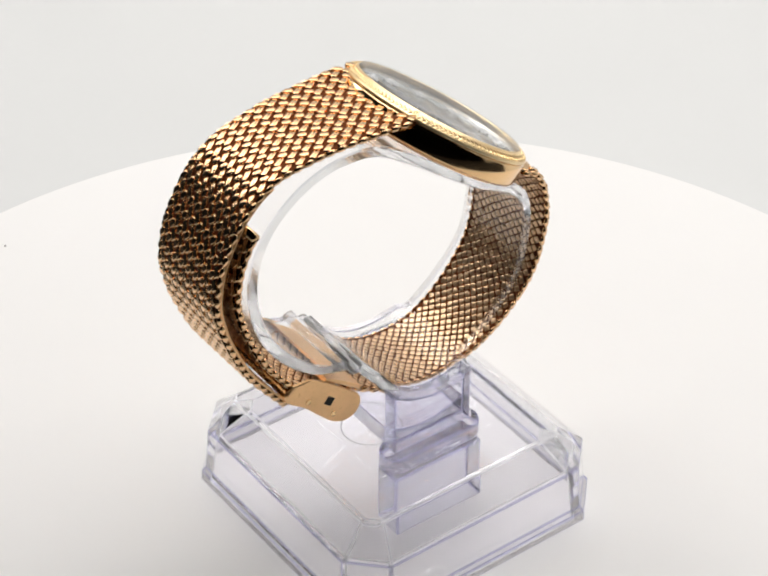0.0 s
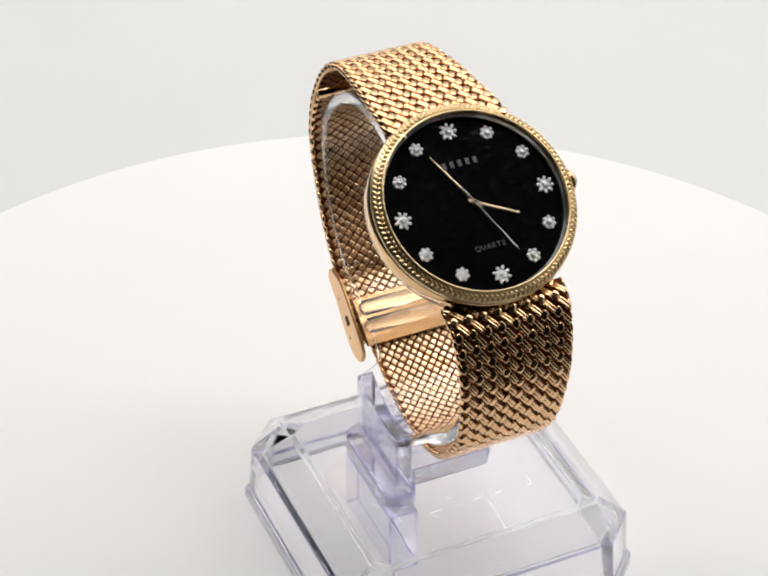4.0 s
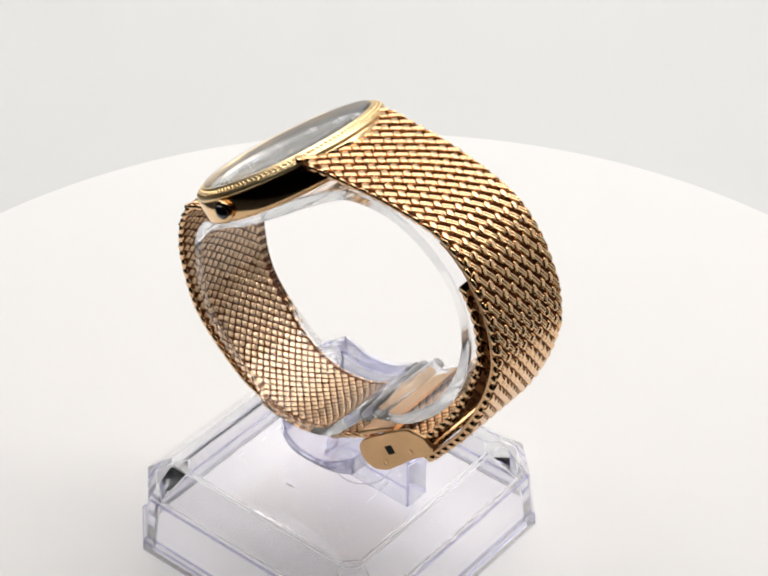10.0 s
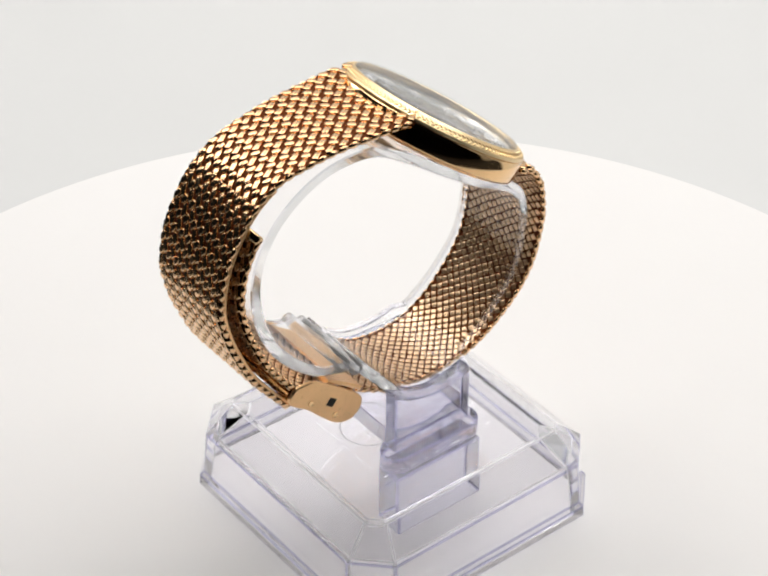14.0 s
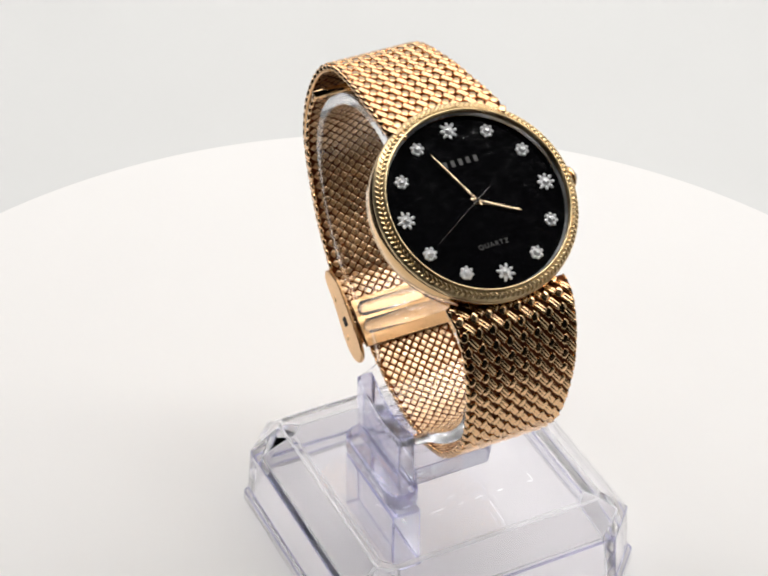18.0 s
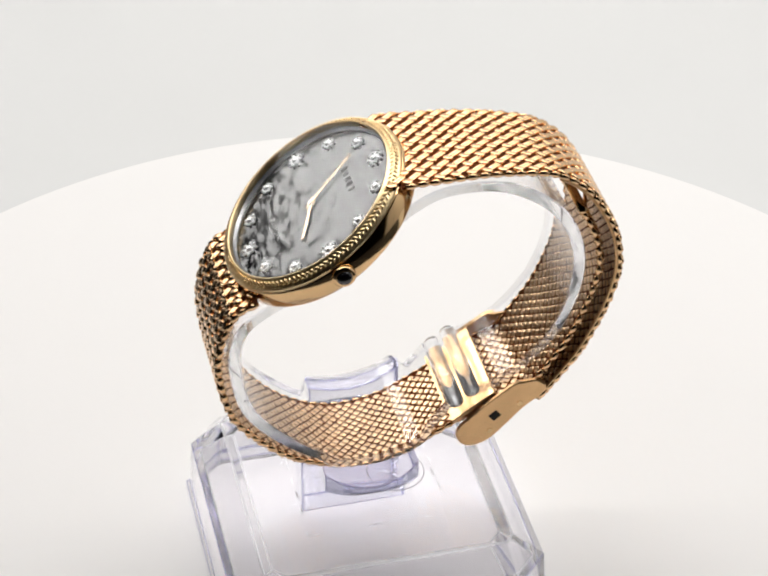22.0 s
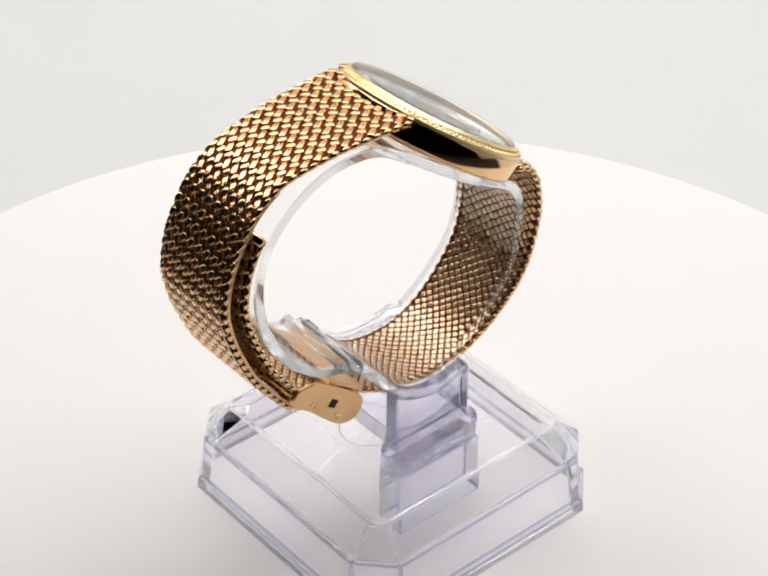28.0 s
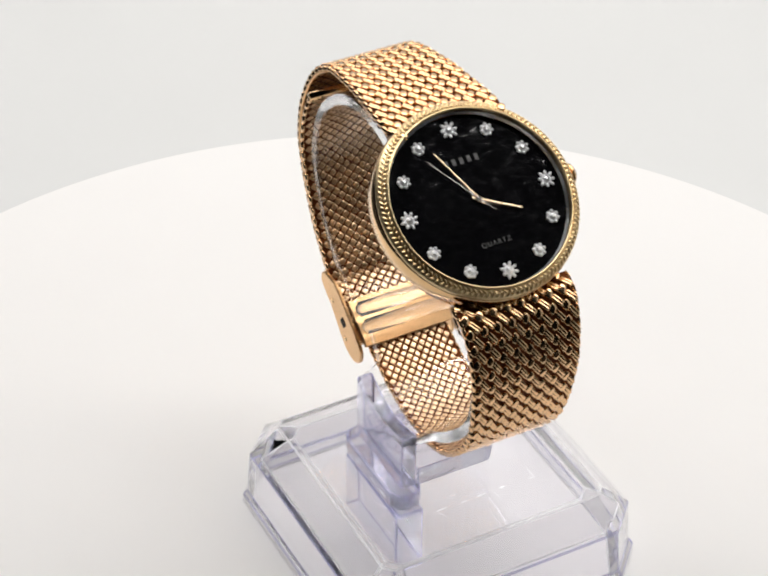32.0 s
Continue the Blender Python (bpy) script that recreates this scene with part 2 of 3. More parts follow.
for px, py, r in ((114.4, 18.1, 0.3), (28.7, 69.4, 0.25)):
    bmesh.ops.create_icosphere(specks, subdivisions=1, radius=r * MM, matrix=Matrix.Translation((px * MM, py * MM, 0.1 * MM)) @ Matrix.Diagonal((1.3, 1, 0.5, 1)))
tagged(part("dust", specks, SPECK, turntable, "tiny dark dust specks"), "", "", "", "stuff")

# ---- outlines shared by the watch and its stand, in millimetres (y, z) ----
UPPER = Path([(1.4, 86.9), (5.8, 87.2), (10.3, 87.1), (17.8, 86.8), (25.4, 85.65), (29.8, 84.3), (33.8, 81.6), (37.1, 77.6), (40.2, 71.4), (41.4, 65.0), (40.95, 60.5),
              (39.3, 54.8), (36.0, 47.4), (32.4, 42.2), (28.7, 37.4)], 1)
LOWER = Path([(-19.8, 68.3), (-23.0, 66.7), (-24.9, 63.9), (-26.25, 60.0), (-26.85, 53.7), (-25.25, 44.5), (-21.7, 38.2), (-15.1, 31.7), (-8.0, 28.3),
              (-1.3, 27.6), (5.0, 28.9), (10.0, 31.3), (16.0, 34.6)], -1)
MID = 1.2


def width_at(upper):
    a, b, reach = (10.65, 8.75, 27.0) if upper else (10.8, 7.9, 50.0)
    return lambda s: a + (b - a) * min(1.0, max(0.0, s / reach))


def middle(upper):
    """The band hangs slightly askew: its middle line wanders to one side."""
    if upper:
        return lambda s: MID + 0.3 + 0.35 * min(1.0, max(0.0, (s - 4.0) / 22.0))
    return lambda s: MID - (0.3 + 0.15 * min(1.0, s / 22.0)) * min(1.0, max(0.0, (56.0 - s) / 20.0))


# ---- watch stand of clear plastic ----
stand = empty("watch_stand", "clear plastic watch display stand with a square base and C-shaped ring", "display stand")


def octagon(half, cut, z):
    h, c = half, half - cut
    return [(x * MM, y * MM, z * MM) for x, y in ((h, -c), (h, c), (c, h), (-c, h), (-h, c), (-h, -c), (-c, -h), (c, -h))]


def base_shell():
    """Hollow base, open below: outer skin, inner skin and the rim that joins them."""
    outer = [octagon(28.5, 6.4, 0.0), octagon(28.4, 6.4, 2.2), octagon(27.7, 6.2, 3.2), octagon(27.2, 6.1, 12.0), octagon(21.7, 1.6, 17.0)]
    inner = [octagon(19.9, 2.2, 14.9), octagon(25.0, 5.3, 10.6), octagon(26.3, 5.7, 0.0)]
    bm = bmesh.new()
    a = [[bm.verts.new(v) for v in loop] for loop in outer]
    b = [[bm.verts.new(v) for v in loop] for loop in inner]
    for rings in (a, b):
        for p, q in zip(rings, rings[1:]):
            for k in range(8):
                bm.faces.new((p[k], p[(k + 1) % 8], q[(k + 1) % 8], q[k]))
    for k in range(8):
        bm.faces.new((b[-1][k], b[-1][(k + 1) % 8], a[0][(k + 1) % 8], a[0][k]))
    bm.faces.new(a[-1])
    bm.faces.new(b[0])
    bmesh.ops.recalc_face_normals(bm, faces=bm.faces)
    skin = {v for ring in a for v in ring}
    keen = [e for e in bm.edges if len(e.link_faces) == 2 and e.calc_face_angle() > 0.3]
    outer_edges = [e for e in keen if e.verts[0] in skin and e.verts[1] in skin]
    inner_edges = [e for e in keen if e.verts[0] not in skin and e.verts[1] not in skin]
    bmesh.ops.bevel(bm, geom=inner_edges, offset=0.22 * MM, segments=1, affect="EDGES", material=2)
    top_edges = [e for e in outer_edges if e.is_valid and min(v.co.z for v in e.verts) > 16.5 * MM]
    bmesh.ops.bevel(bm, geom=top_edges, offset=0.25 * MM, segments=2, affect="EDGES", profile=0.6, material=2)
    outer_edges = [e for e in bm.edges if len(e.link_faces) == 2 and e.calc_face_angle() > 0.3 and all(f.material_index == 0 for f in e.link_faces) and e.verts[0] in skin and e.verts[1] in skin]
    bmesh.ops.bevel(bm, geom=outer_edges, offset=0.3 * MM, segments=2, affect="EDGES", profile=0.6, material=1)
    return bm


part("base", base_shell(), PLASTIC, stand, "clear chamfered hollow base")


def stadium(y0, y1, x0, x1, z0, z1, bevel):
    """Upright block with round ends."""
    r, c = (x1 - x0) / 2, (x0 + x1) / 2
    loop = [(c + r * math.cos(a), y1 - r + r * math.sin(a)) for a in [math.pi * k / 10 for k in range(11)]]
    loop += [(c - r * math.cos(a), y0 + r - r * math.sin(a)) for a in [math.pi * k / 10 for k in range(11)]]
    bm = loft([[(x * MM, y * MM, z * MM) for x, y in loop] for z in (z0, z1)])
    caps = [f for f in bm.faces if len(f.verts) > 4]
    rim = list({e for f in caps for e in f.edges})
    bmesh.ops.bevel(bm, geom=rim, offset=bevel * MM, segments=2, affect="EDGES", profile=0.6, material=1)
    return bm


def upright():
    """Flat post below the ring; its top is hollowed to carry the saddle."""
    ys = [-7.9 + 16.8 * k / 14 for k in range(15)]
    loops = []
    for y in ys:
        top = float(np.interp(y, (-7.9, -4.0, 0.0, 4.0, 8.9), (31.6, 30.2, 29.7, 30.7, 33.4)))
        loops.append([(-11.6 * MM, y * MM, 20.32 * MM), (-8.6 * MM, y * MM, 20.32 * MM), (-8.6 * MM, y * MM, top * MM), (-11.6 * MM, y * MM, top * MM)])
    bm = loft(loops)
    keen = [e for e in bm.edges if len(e.link_faces) == 2 and e.calc_face_angle() > 0.8]
    bmesh.ops.bevel(bm, geom=keen, offset=0.35 * MM, segments=2, affect="EDGES", profile=0.6, material=1)
    return bm


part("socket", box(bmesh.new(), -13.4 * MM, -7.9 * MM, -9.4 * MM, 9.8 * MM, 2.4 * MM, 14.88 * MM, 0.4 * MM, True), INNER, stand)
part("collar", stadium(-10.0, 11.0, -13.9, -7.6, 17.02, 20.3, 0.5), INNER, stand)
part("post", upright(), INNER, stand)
mark = spin_profile([(4.95 * MM, 0.05 * MM), (5.08 * MM, 0.14 * MM), (5.2 * MM, 0.05 * MM)], 48)
part("moulded_ring", mark, PLASTIC[2], stand, "", pose(0.0, 5.9 * MM, 17.0 * MM))


def glints_and_scratches():
    """White streaks on the top of the base: painted glints in a broken square line, a few scratches, and painted glints
    on the relief inside the moulded ring.
    """
    bm, rng = bmesh.new(), random.Random(12)

    def streak(x, y, angle, long, wide):
        m = pose(x * MM, y * MM, 17.01 * MM, 0, 0, angle)
        bmesh.ops.create_icosphere(bm, subdivisions=1, radius=1.0, matrix=m @ Matrix.Diagonal((long / 2 * MM, wide * MM, 0.03 * MM, 1)))

    for side in range(4):
        u = -12.5
        while u < 11.5:
            long = rng.uniform(0.8, 3.4)
            p = pose(0, 0, 0, 0, 0, 90 * side) @ Vector((u + long / 2, 12.4 + rng.uniform(-0.15, 0.15), 0))
            if rng.random() < 0.6:
                streak(p.x, p.y, 90 * side + rng.uniform(-4, 4), long, rng.uniform(0.08, 0.2))
            u += long + rng.uniform(0.8, 2.4)
    for _ in range(26):
        streak(rng.uniform(-18, 18), rng.uniform(-18, 18), rng.uniform(0, 180), rng.uniform(0.6, 2.6), rng.uniform(0.03, 0.07))
    for _ in range(12):
        a, r = rng.uniform(0, 2 * math.pi), rng.uniform(0.5, 4.0)
        streak(r * math.cos(a), 5.9 + r * math.sin(a), rng.uniform(0, 180), rng.uniform(0.6, 1.8), rng.uniform(0.05, 0.14))
    return bm


tagged(part("glint_and_scratch", glints_and_scratches(), SCRATCH_GLINT, stand, "fine white scratches and painted glints"), "", "", "", "stuff")


def tongue():
    """Cradle arm below the band: hollow on top, flat beneath, rounded at its end."""
    loops = []
    for k in range(13):
        y = -8.0 + 16.6 * k / 12
        top = 24.0 - 2.2 * math.cos((y - 0.3) / 8.3 * math.pi / 2)
        end = 8.2 - 2.4 * (abs(y - 0.3) / 8.3) ** 3
        loops.append([(-8.4 * MM, y * MM, 20.2 * MM), (end * MM, y * MM, 20.2 * MM), ((end + 0.4) * MM, y * MM, (top + 20.2) / 2 * MM), (end * MM, y * MM, top * MM), (-8.4 * MM, y * MM, top * MM)])
    bm = loft(loops)
    keen = [e for e in bm.edges if len(e.link_faces) == 2 and e.calc_face_angle() > 0.5]
    bmesh.ops.bevel(bm, geom=keen, offset=0.25 * MM, segments=2, affect="EDGES", profile=0.6, material=1)
    return bm


part("cradle_arm", tongue(), INNER, stand)
RING = Path([(16.2, 39.6), (21.9, 41.5), (27.1, 45.6), (31.3, 50.9), (34.1, 57.4), (35.1, 64.4), (34.0, 70.6), (31.2, 75.8), (27.0, 79.8), (21.8, 82.6), (16.2, 83.7), (9.0, 82.9),
             (2.0, 78.6), (-5.5, 73.0), (-13.0, 67.6), (-18.8, 64.4), (-22.8, 60.8), (-24.3, 54.5), (-23.0, 45.4), (-19.6, 39.4), (-13.6, 33.6), (-8.0, 30.3), (-1.3, 29.4), (4.6, 30.4),
             (8.6, 32.6), (11.6, 35.8), (13.6, 38.4)], -1)


def flare(narrow, wide):
    """Sides of the ring: narrow all round, wide in the saddle at the bottom."""
    def side(s):
        q = RING.at(s)[0]
        if q[1] > 40:
            return narrow
        k = min(1.0, max(0.0, (10.2 - abs(q[0] - 0.2)) / 1.8))
        return narrow + (wide - narrow) * k * k * (3 - 2 * k)
    return side


ring = part("ring", strip(RING, 0.6, RING.length, 0.0, 2.0, flare(-6.9, -11.6), flare(9.3, 10.8), 190, 0.25, True), BENT, stand, "clear bent ring with a wide saddle that holds the band")


def bead(y, z, radius, x0, x1):
    bm = bmesh.new()
    m = pose((x0 + x1) / 2 * MM, y * MM, z * MM, 0, 90, 0)
    bmesh.ops.create_cone(bm, cap_ends=True, segments=20, radius1=radius * MM, radius2=radius * MM, depth=(x1 - x0) * MM, matrix=m)
    rim = [e for e in bm.edges if len([f for f in e.link_faces if len(f.verts) > 4]) == 1]
    bmesh.ops.bevel(bm, geom=rim, offset=0.5 * MM, segments=3, affect="EDGES")
    return bm


part("lip", bead(13.9, 39.3, 1.35, -7.4, 9.8), LIP, stand, "", None, True)
part("lip", bead(16.6, 41.2, 1.35, -7.4, 9.8), LIP, stand, "", None, True)

for piece in stand.children:
    piece.visible_shadow = False

# ---- wrist watch ----
watch = empty("wrist_watch", "gold-plated wrist watch with black dial and woven mesh band", "watch")
DIAL_AT = Matrix(((1, 0, 0, 1.2 * MM), (0, 0.818, -0.575, -8.5 * MM), (0, 0.575, 0.818, 77.9 * MM), (0, 0, 0, 1)))

case = part("case", spin_profile([(15.6 * MM, 0.2 * MM), (16.9 * MM, 0.1 * MM), (17.15 * MM, -0.3 * MM), (17.2 * MM, -3.5 * MM), (16.9 * MM, -3.95 * MM), (15.5 * MM, -4.05 * MM), (15.2 * MM, -0.9 * MM)], 128), GOLD, watch, "polished gold round case", DIAL_AT, True)
part("case_back", spin_profile([(15.6 * MM, -3.9 * MM), (15.3 * MM, -4.5 * MM), (13.0 * MM, -4.7 * MM)], 96, False), GOLD_SATIN, watch, "", DIAL_AT)
bezel = part("bezel", spin_profile([(15.15 * MM, 0.0), (15.2 * MM, 1.55 * MM), (15.32 * MM, 1.72 * MM), (15.5 * MM, 1.66 * MM), (15.58 * MM, 1.46 * MM), (16.95 * MM, 0.6 * MM), (17.1 * MM, 0.12 * MM), (15.7 * MM, 0.12 * MM)], 128), GOLD_CUT, watch, "gold bezel with an engraved rope pattern", DIAL_AT, True)


def engraving():
    """Small raised leaves in two slanting rows between two grooves round the bezel."""
    bm = bmesh.new()
    count, rng = 120, random.Random(4)
    for k in range(count):
        for r, z, slant, off in ((16.0, 1.22, 48, 0.0), (16.55, 0.88, -42, 0.5)):
            m = pose(0, 0, 0, 0, 0, 360 * (k + off) / count) @ pose(r * MM, 0, z * MM, 0, 32, 0) @ pose(rng.uniform(-0.05, 0.05) * MM, 0, 0, 0, 0, slant + rng.uniform(-10, 10))
            bmesh.ops.create_icosphere(bm, subdivisions=1, radius=1.0, matrix=m @ Matrix.Diagonal((0.5 * MM, 0.24 * MM, 0.22 * MM, 1)))
    return bm


part("engraving", engraving(), GOLD_CUT, bezel, "raised leaf engraving")
part("crystal", spin_profile([(15.15 * MM, 0.9 * MM), (15.15 * MM, 1.75 * MM), (14.95 * MM, 2.0 * MM), (14.6 * MM, 2.08 * MM)], 96, False), CRYSTAL, watch, "raised clear watch glass", DIAL_AT)
dial = part("dial", spin_profile([(15.2 * MM, -0.5 * MM), (15.2 * MM, 0.0)], 96, False), DIAL, watch, "black mother-of-pearl dial", DIAL_AT)
part("dial_ring", spin_profile([(14.86 * MM, 0.02 * MM), (15.14 * MM, 0.02 * MM), (15.14 * MM, 0.6 * MM)], 96), SETTING, watch, "pale inner ring round the dial", DIAL_AT)


def on_dial(hour, r, z=0.0):
    a = math.radians(30 * hour)
    return pose(r * math.sin(a) * MM, r * math.cos(a) * MM, z * MM, 0, 0, -30 * hour)


def stone_mesh(r):
    """A round brilliant: table, crown facets and girdle."""
    bm = bmesh.new()
    loops = [[(q * r * math.cos(2 * math.pi * (k + o) / 8) * MM, q * r * math.sin(2 * math.pi * (k + o) / 8) * MM, h * r * MM) for k in range(8)] for q, o, h in ((1.0, 0.0, 0.1), (0.8, 0.5, 0.5), (0.45, 0.0, 0.75))]
    rings = [[bm.verts.new(v) for v in loop] for loop in loops]
    for i, (a, b) in enumerate(zip(rings, rings[1:])):
        for k in range(8):
            if i == 0:
                bm.faces.new((a[k], a[(k + 1) % 8], b[k]))
                bm.faces.new((a[(k + 1) % 8], b[(k + 1) % 8], b[k]))
            else:
                bm.faces.new((a[k], b[(k + 1) % 8], b[k]))
                bm.faces.new((a[k], a[(k + 1) % 8], b[(k + 1) % 8]))
    bm.faces.new(rings[-1])
    bm.faces.new(list(reversed(rings[0])))
    bmesh.ops.recalc_face_normals(bm, faces=bm.faces)
    return bm


for hour in range(1, 13):
    big = hour % 3 == 0
    setting = bmesh.new()
    bmesh.ops.create_cone(setting, cap_ends=True, segments=20, radius1=1.02 * MM, radius2=0.86 * MM, depth=0.24 * MM, matrix=Matrix.Translation((0, 0, 0.14 * MM)))
    prongs, reach, long = (8, 1.14, 0.38) if big else (7, 0.95, 0.28)
    for k in range(prongs):
        m = pose(0, 0, 0, 0, 0, 360 * k / prongs + 11 * hour) @ pose(reach * MM, 0, 0.24 * MM, 0, 14 * (-1) ** k, 0)
        bmesh.ops.create_icosphere(setting, subdivisions=1, radius=1.0, matrix=m @ Matrix.Diagonal((long * MM, 0.33 * MM, 0.24 * MM, 1)))
        if big and k % 2 == 0:
            m = pose(0, 0, 0, 0, 0, 360 * k / prongs + 11 * hour) @ pose(1.38 * MM, 0, 0.2 * MM)
            bmesh.ops.create_icosphere(setting, subdivisions=1, radius=0.24 * MM, matrix=m)
    marker = part("hour_marker", setting, PETAL, watch, "white metal marker set with clear stones", DIAL_AT @ on_dial(hour, 12.5))
    part("stone", stone_mesh(0.6), SETTING, marker, "", pose(0, 0, 0.26 * MM, 0, 0, 17 * hour))


def letters(text, size, mat, parent, m):
    cu = bpy.data.curves.new("lettering", "FONT")
    cu.body, cu.size, cu.align_x, cu.align_y, cu.extrude = text, size, "CENTER", "CENTER", 0.00001
    cu.space_character = 1.25
    tmp = new("lettering_source", cu)
    me = bpy.data.meshes.new_from_object(tmp.evaluated_get(bpy.context.evaluated_depsgraph_get()))
    bpy.data.objects.remove(tmp)
    bpy.data.curves.remove(cu)
    me.materials.clear()
    me.materials.append(mat)
    ob = new("lettering", me)
    ob.parent, ob.matrix_basis = parent, m
    return ob


bpy.context.view_layer.update()
tagged(letters("QUARTZ", 1.15 * MM, INK, dial, pose(0, -7.5 * MM, 0.03 * MM)), "small pale word on the dial")
bars = bmesh.new()
for k in range(5):
    box(bars, (-3.0 + 1.35 * k) * MM, (-2.35 + 1.35 * k) * MM, 6.5 * MM, 7.6 * MM, 0.015 * MM, 0.04 * MM)
part("maker_mark", bars, INK, dial, "five pale bars below the upper marker")


def hand_mesh(length, tail, w0, w1, thick):
    """A slim tapered hand with a ridge along its middle."""
    bm = bmesh.new()
    secs = [(-tail, w0 * 0.7), (0.0, w0), (length * 0.92, w1), (length, w1 * 0.25)]
    loops = [[(-w * MM, y * MM, 0), (w * MM, y * MM, 0), (w * 0.8 * MM, y * MM, thick * 0.9 * MM), (0, y * MM, thick * MM), (-w * 0.8 * MM, y * MM, thick * 0.9 * MM)] for y, w in secs]
    return loft(loops)


def hub_onto(bm, r, z0, z1):
    bmesh.ops.create_cone(bm, cap_ends=True, segments=20, radius1=r * MM, radius2=r * 0.8 * MM, depth=(z1 - z0) * MM, matrix=Matrix.Translation((0, 0, (z0 + z1) / 2 * MM)))
    return bm


hour_hand = part("hour_hand", hub_onto(hand_mesh(7.4, 1.1, 0.3, 0.22, 0.13), 0.62, 0.0, 0.1), HAND_GOLD, watch, "short gold hour hand")
minute_hand = part("minute_hand", hub_onto(hand_mesh(10.2, 1.1, 0.21, 0.14, 0.1), 0.52, 0.0, 0.1), HAND_GOLD, watch, "long slim gold minute hand")
second_hand = part("second_hand", hub_onto(hand_mesh(10.4, 3.2, 0.07, 0.05, 0.06), 0.38, 0.0, 0.14), STEEL, watch, "thin grey second hand")


def hand_at(angle, z):
    return DIAL_AT @ pose(0, 0, z * MM, 0, 0, -angle)


crown_at = DIAL_AT @ pose(17.15 * MM, 0.1 * MM, -1.75 * MM, 0, 90, 0)
cr = spin_profile([(1.2 * MM, -0.4 * MM), (1.2 * MM, 0.12 * MM), (1.75 * MM, 0.2 * MM), (1.9 * MM, 0.4 * MM), (1.85 * MM, 0.75 * MM), (1.5 * MM, 1.05 * MM), (1.2 * MM, 1.0 * MM)], 40, False)
crown = part("crown", cr, GOLD, watch, "round gold winding crown", crown_at, True)
cab = bmesh.new()
bmesh.ops.create_uvsphere(cab, u_segments=24, v_segments=12, radius=1.25 * MM, matrix=Matrix.Translation((0, 0, 0.95 * MM)) @ Matrix.Diagonal((1, 1, 0.6, 1)))
part("cabochon", cab, ONYX, crown, "black onyx cabochon", None, True)

# ---- woven band: a core painted dark as gap shade, with slanting twin-wire links on both faces and beads along its edges ----
COLUMNS, ROW = 8, 2.6


def bar(start, end, wide, across, along, lift0, lift1):
    """A rounded bar in the plane of the band: its cross-section and how it rises along its length."""
    a, b = np.array(start), np.array(end)
    d = (b - a) / np.linalg.norm(b - a)
    side = np.array((-d[1], d[0]))
    verts, faces, n = [], [], len(across)
    for u, h, q0 in along:
        c = a + (b - a) * u
        for v, k in across:
            q = c + side * v * wide * q0
            rise = (lift0 + (lift1 - lift0) * u) * (k > 0) if h > 0 else 0.0
            verts.append((q[0], q[1], (k if h > 0 else 1.0) * h + rise))
    for i in range(len(along) - 1):
        for k in range(n - 1):
            faces.append((i * n + k, i * n + k + 1, i * n + n + k + 1, i * n + n + k))
    return verts, faces


TWIN = ((-0.5, -0.5), (-0.49, 0.7), (-0.43, 0.94), (-0.26, 1.0), (-0.1, 0.96), (-0.03, 0.82), (0.0, 0.7), (0.03, 0.82), (0.1, 0.96), (0.26, 1.0), (0.43, 0.94), (0.49, 0.7), (0.5, -0.5))


def knob(centre, lean, long, wide, high):
    """A plump rounded end: rings of eight that close over a flat crown."""
    verts, faces = [], []
    levels = ((1.05, -0.3), (1.05, 0.45), (0.98, 0.8), (0.82, 0.97), (0.3, 1.04))
    for q, h in levels:
        for k in range(10):
            a = 2 * math.pi * k / 10
            u, v = [size * q * math.copysign(abs(c) ** 0.6, c) for size, c in ((long, math.cos(a)), (wide, math.sin(a)))]
            verts.append((centre[0] + u * math.cos(lean) - v * math.sin(lean), centre[1] + u * math.sin(lean) + v * math.cos(lean), h * high if h > 0 else -0.3))
    for i in range(len(levels) - 1):
        for k in range(10):
            faces.append((i * 10 + k, i * 10 + (k + 1) % 10, i * 10 + 10 + (k + 1) % 10, i * 10 + 10 + k))
    faces.append(tuple(range(len(verts) - 10, len(verts))))
    return verts, faces


def link_mesh(shingle):
    """One link of the weave in millimetres: a plump knob, and a sloping pair of wires that dives from it under the next knob."""
    a, fa = bar((-0.26, 0.34), (0.98, -1.22), 0.94, TWIN, ((0.0, -0.3, 0.7), (0.05, 0.2, 0.92), (0.16, 0.27, 1.0), (0.5, 0.29, 1.0), (0.84, 0.27, 1.0), (0.95, 0.2, 0.92), (1.0, -0.3, 0.7)), -0.02, 0.08)
    b, fb = knob((-0.66, 0.70), 0.85, 0.69, 0.51, 0.35)
    shingled = [(x, y, z - shingle * (y - mid) if z > 0 else z) for piece, mid in ((a, -0.44), (b, 0.7)) for x, y, z in piece]
    return np.array(shingled), fa + [tuple(k + len(a) for k in f) for f in fb]


def flat_mesh():
    """One flat lozenge of the inner face."""
    verts = [(x * q, y * q, z) for q, z in ((0.95, -0.2), (0.86, 0.05), (0.5, 0.085)) for x, y in ((-1.08, 0), (0, -1.0), (1.08, 0), (0, 1.0))]
    faces = [(a + k, a + (k + 1) % 4, a + 4 + (k + 1) % 4, a + 4 + k) for a in (0, 4) for k in range(4)] + [(8, 9, 10, 11)]
    return np.array(verts), faces


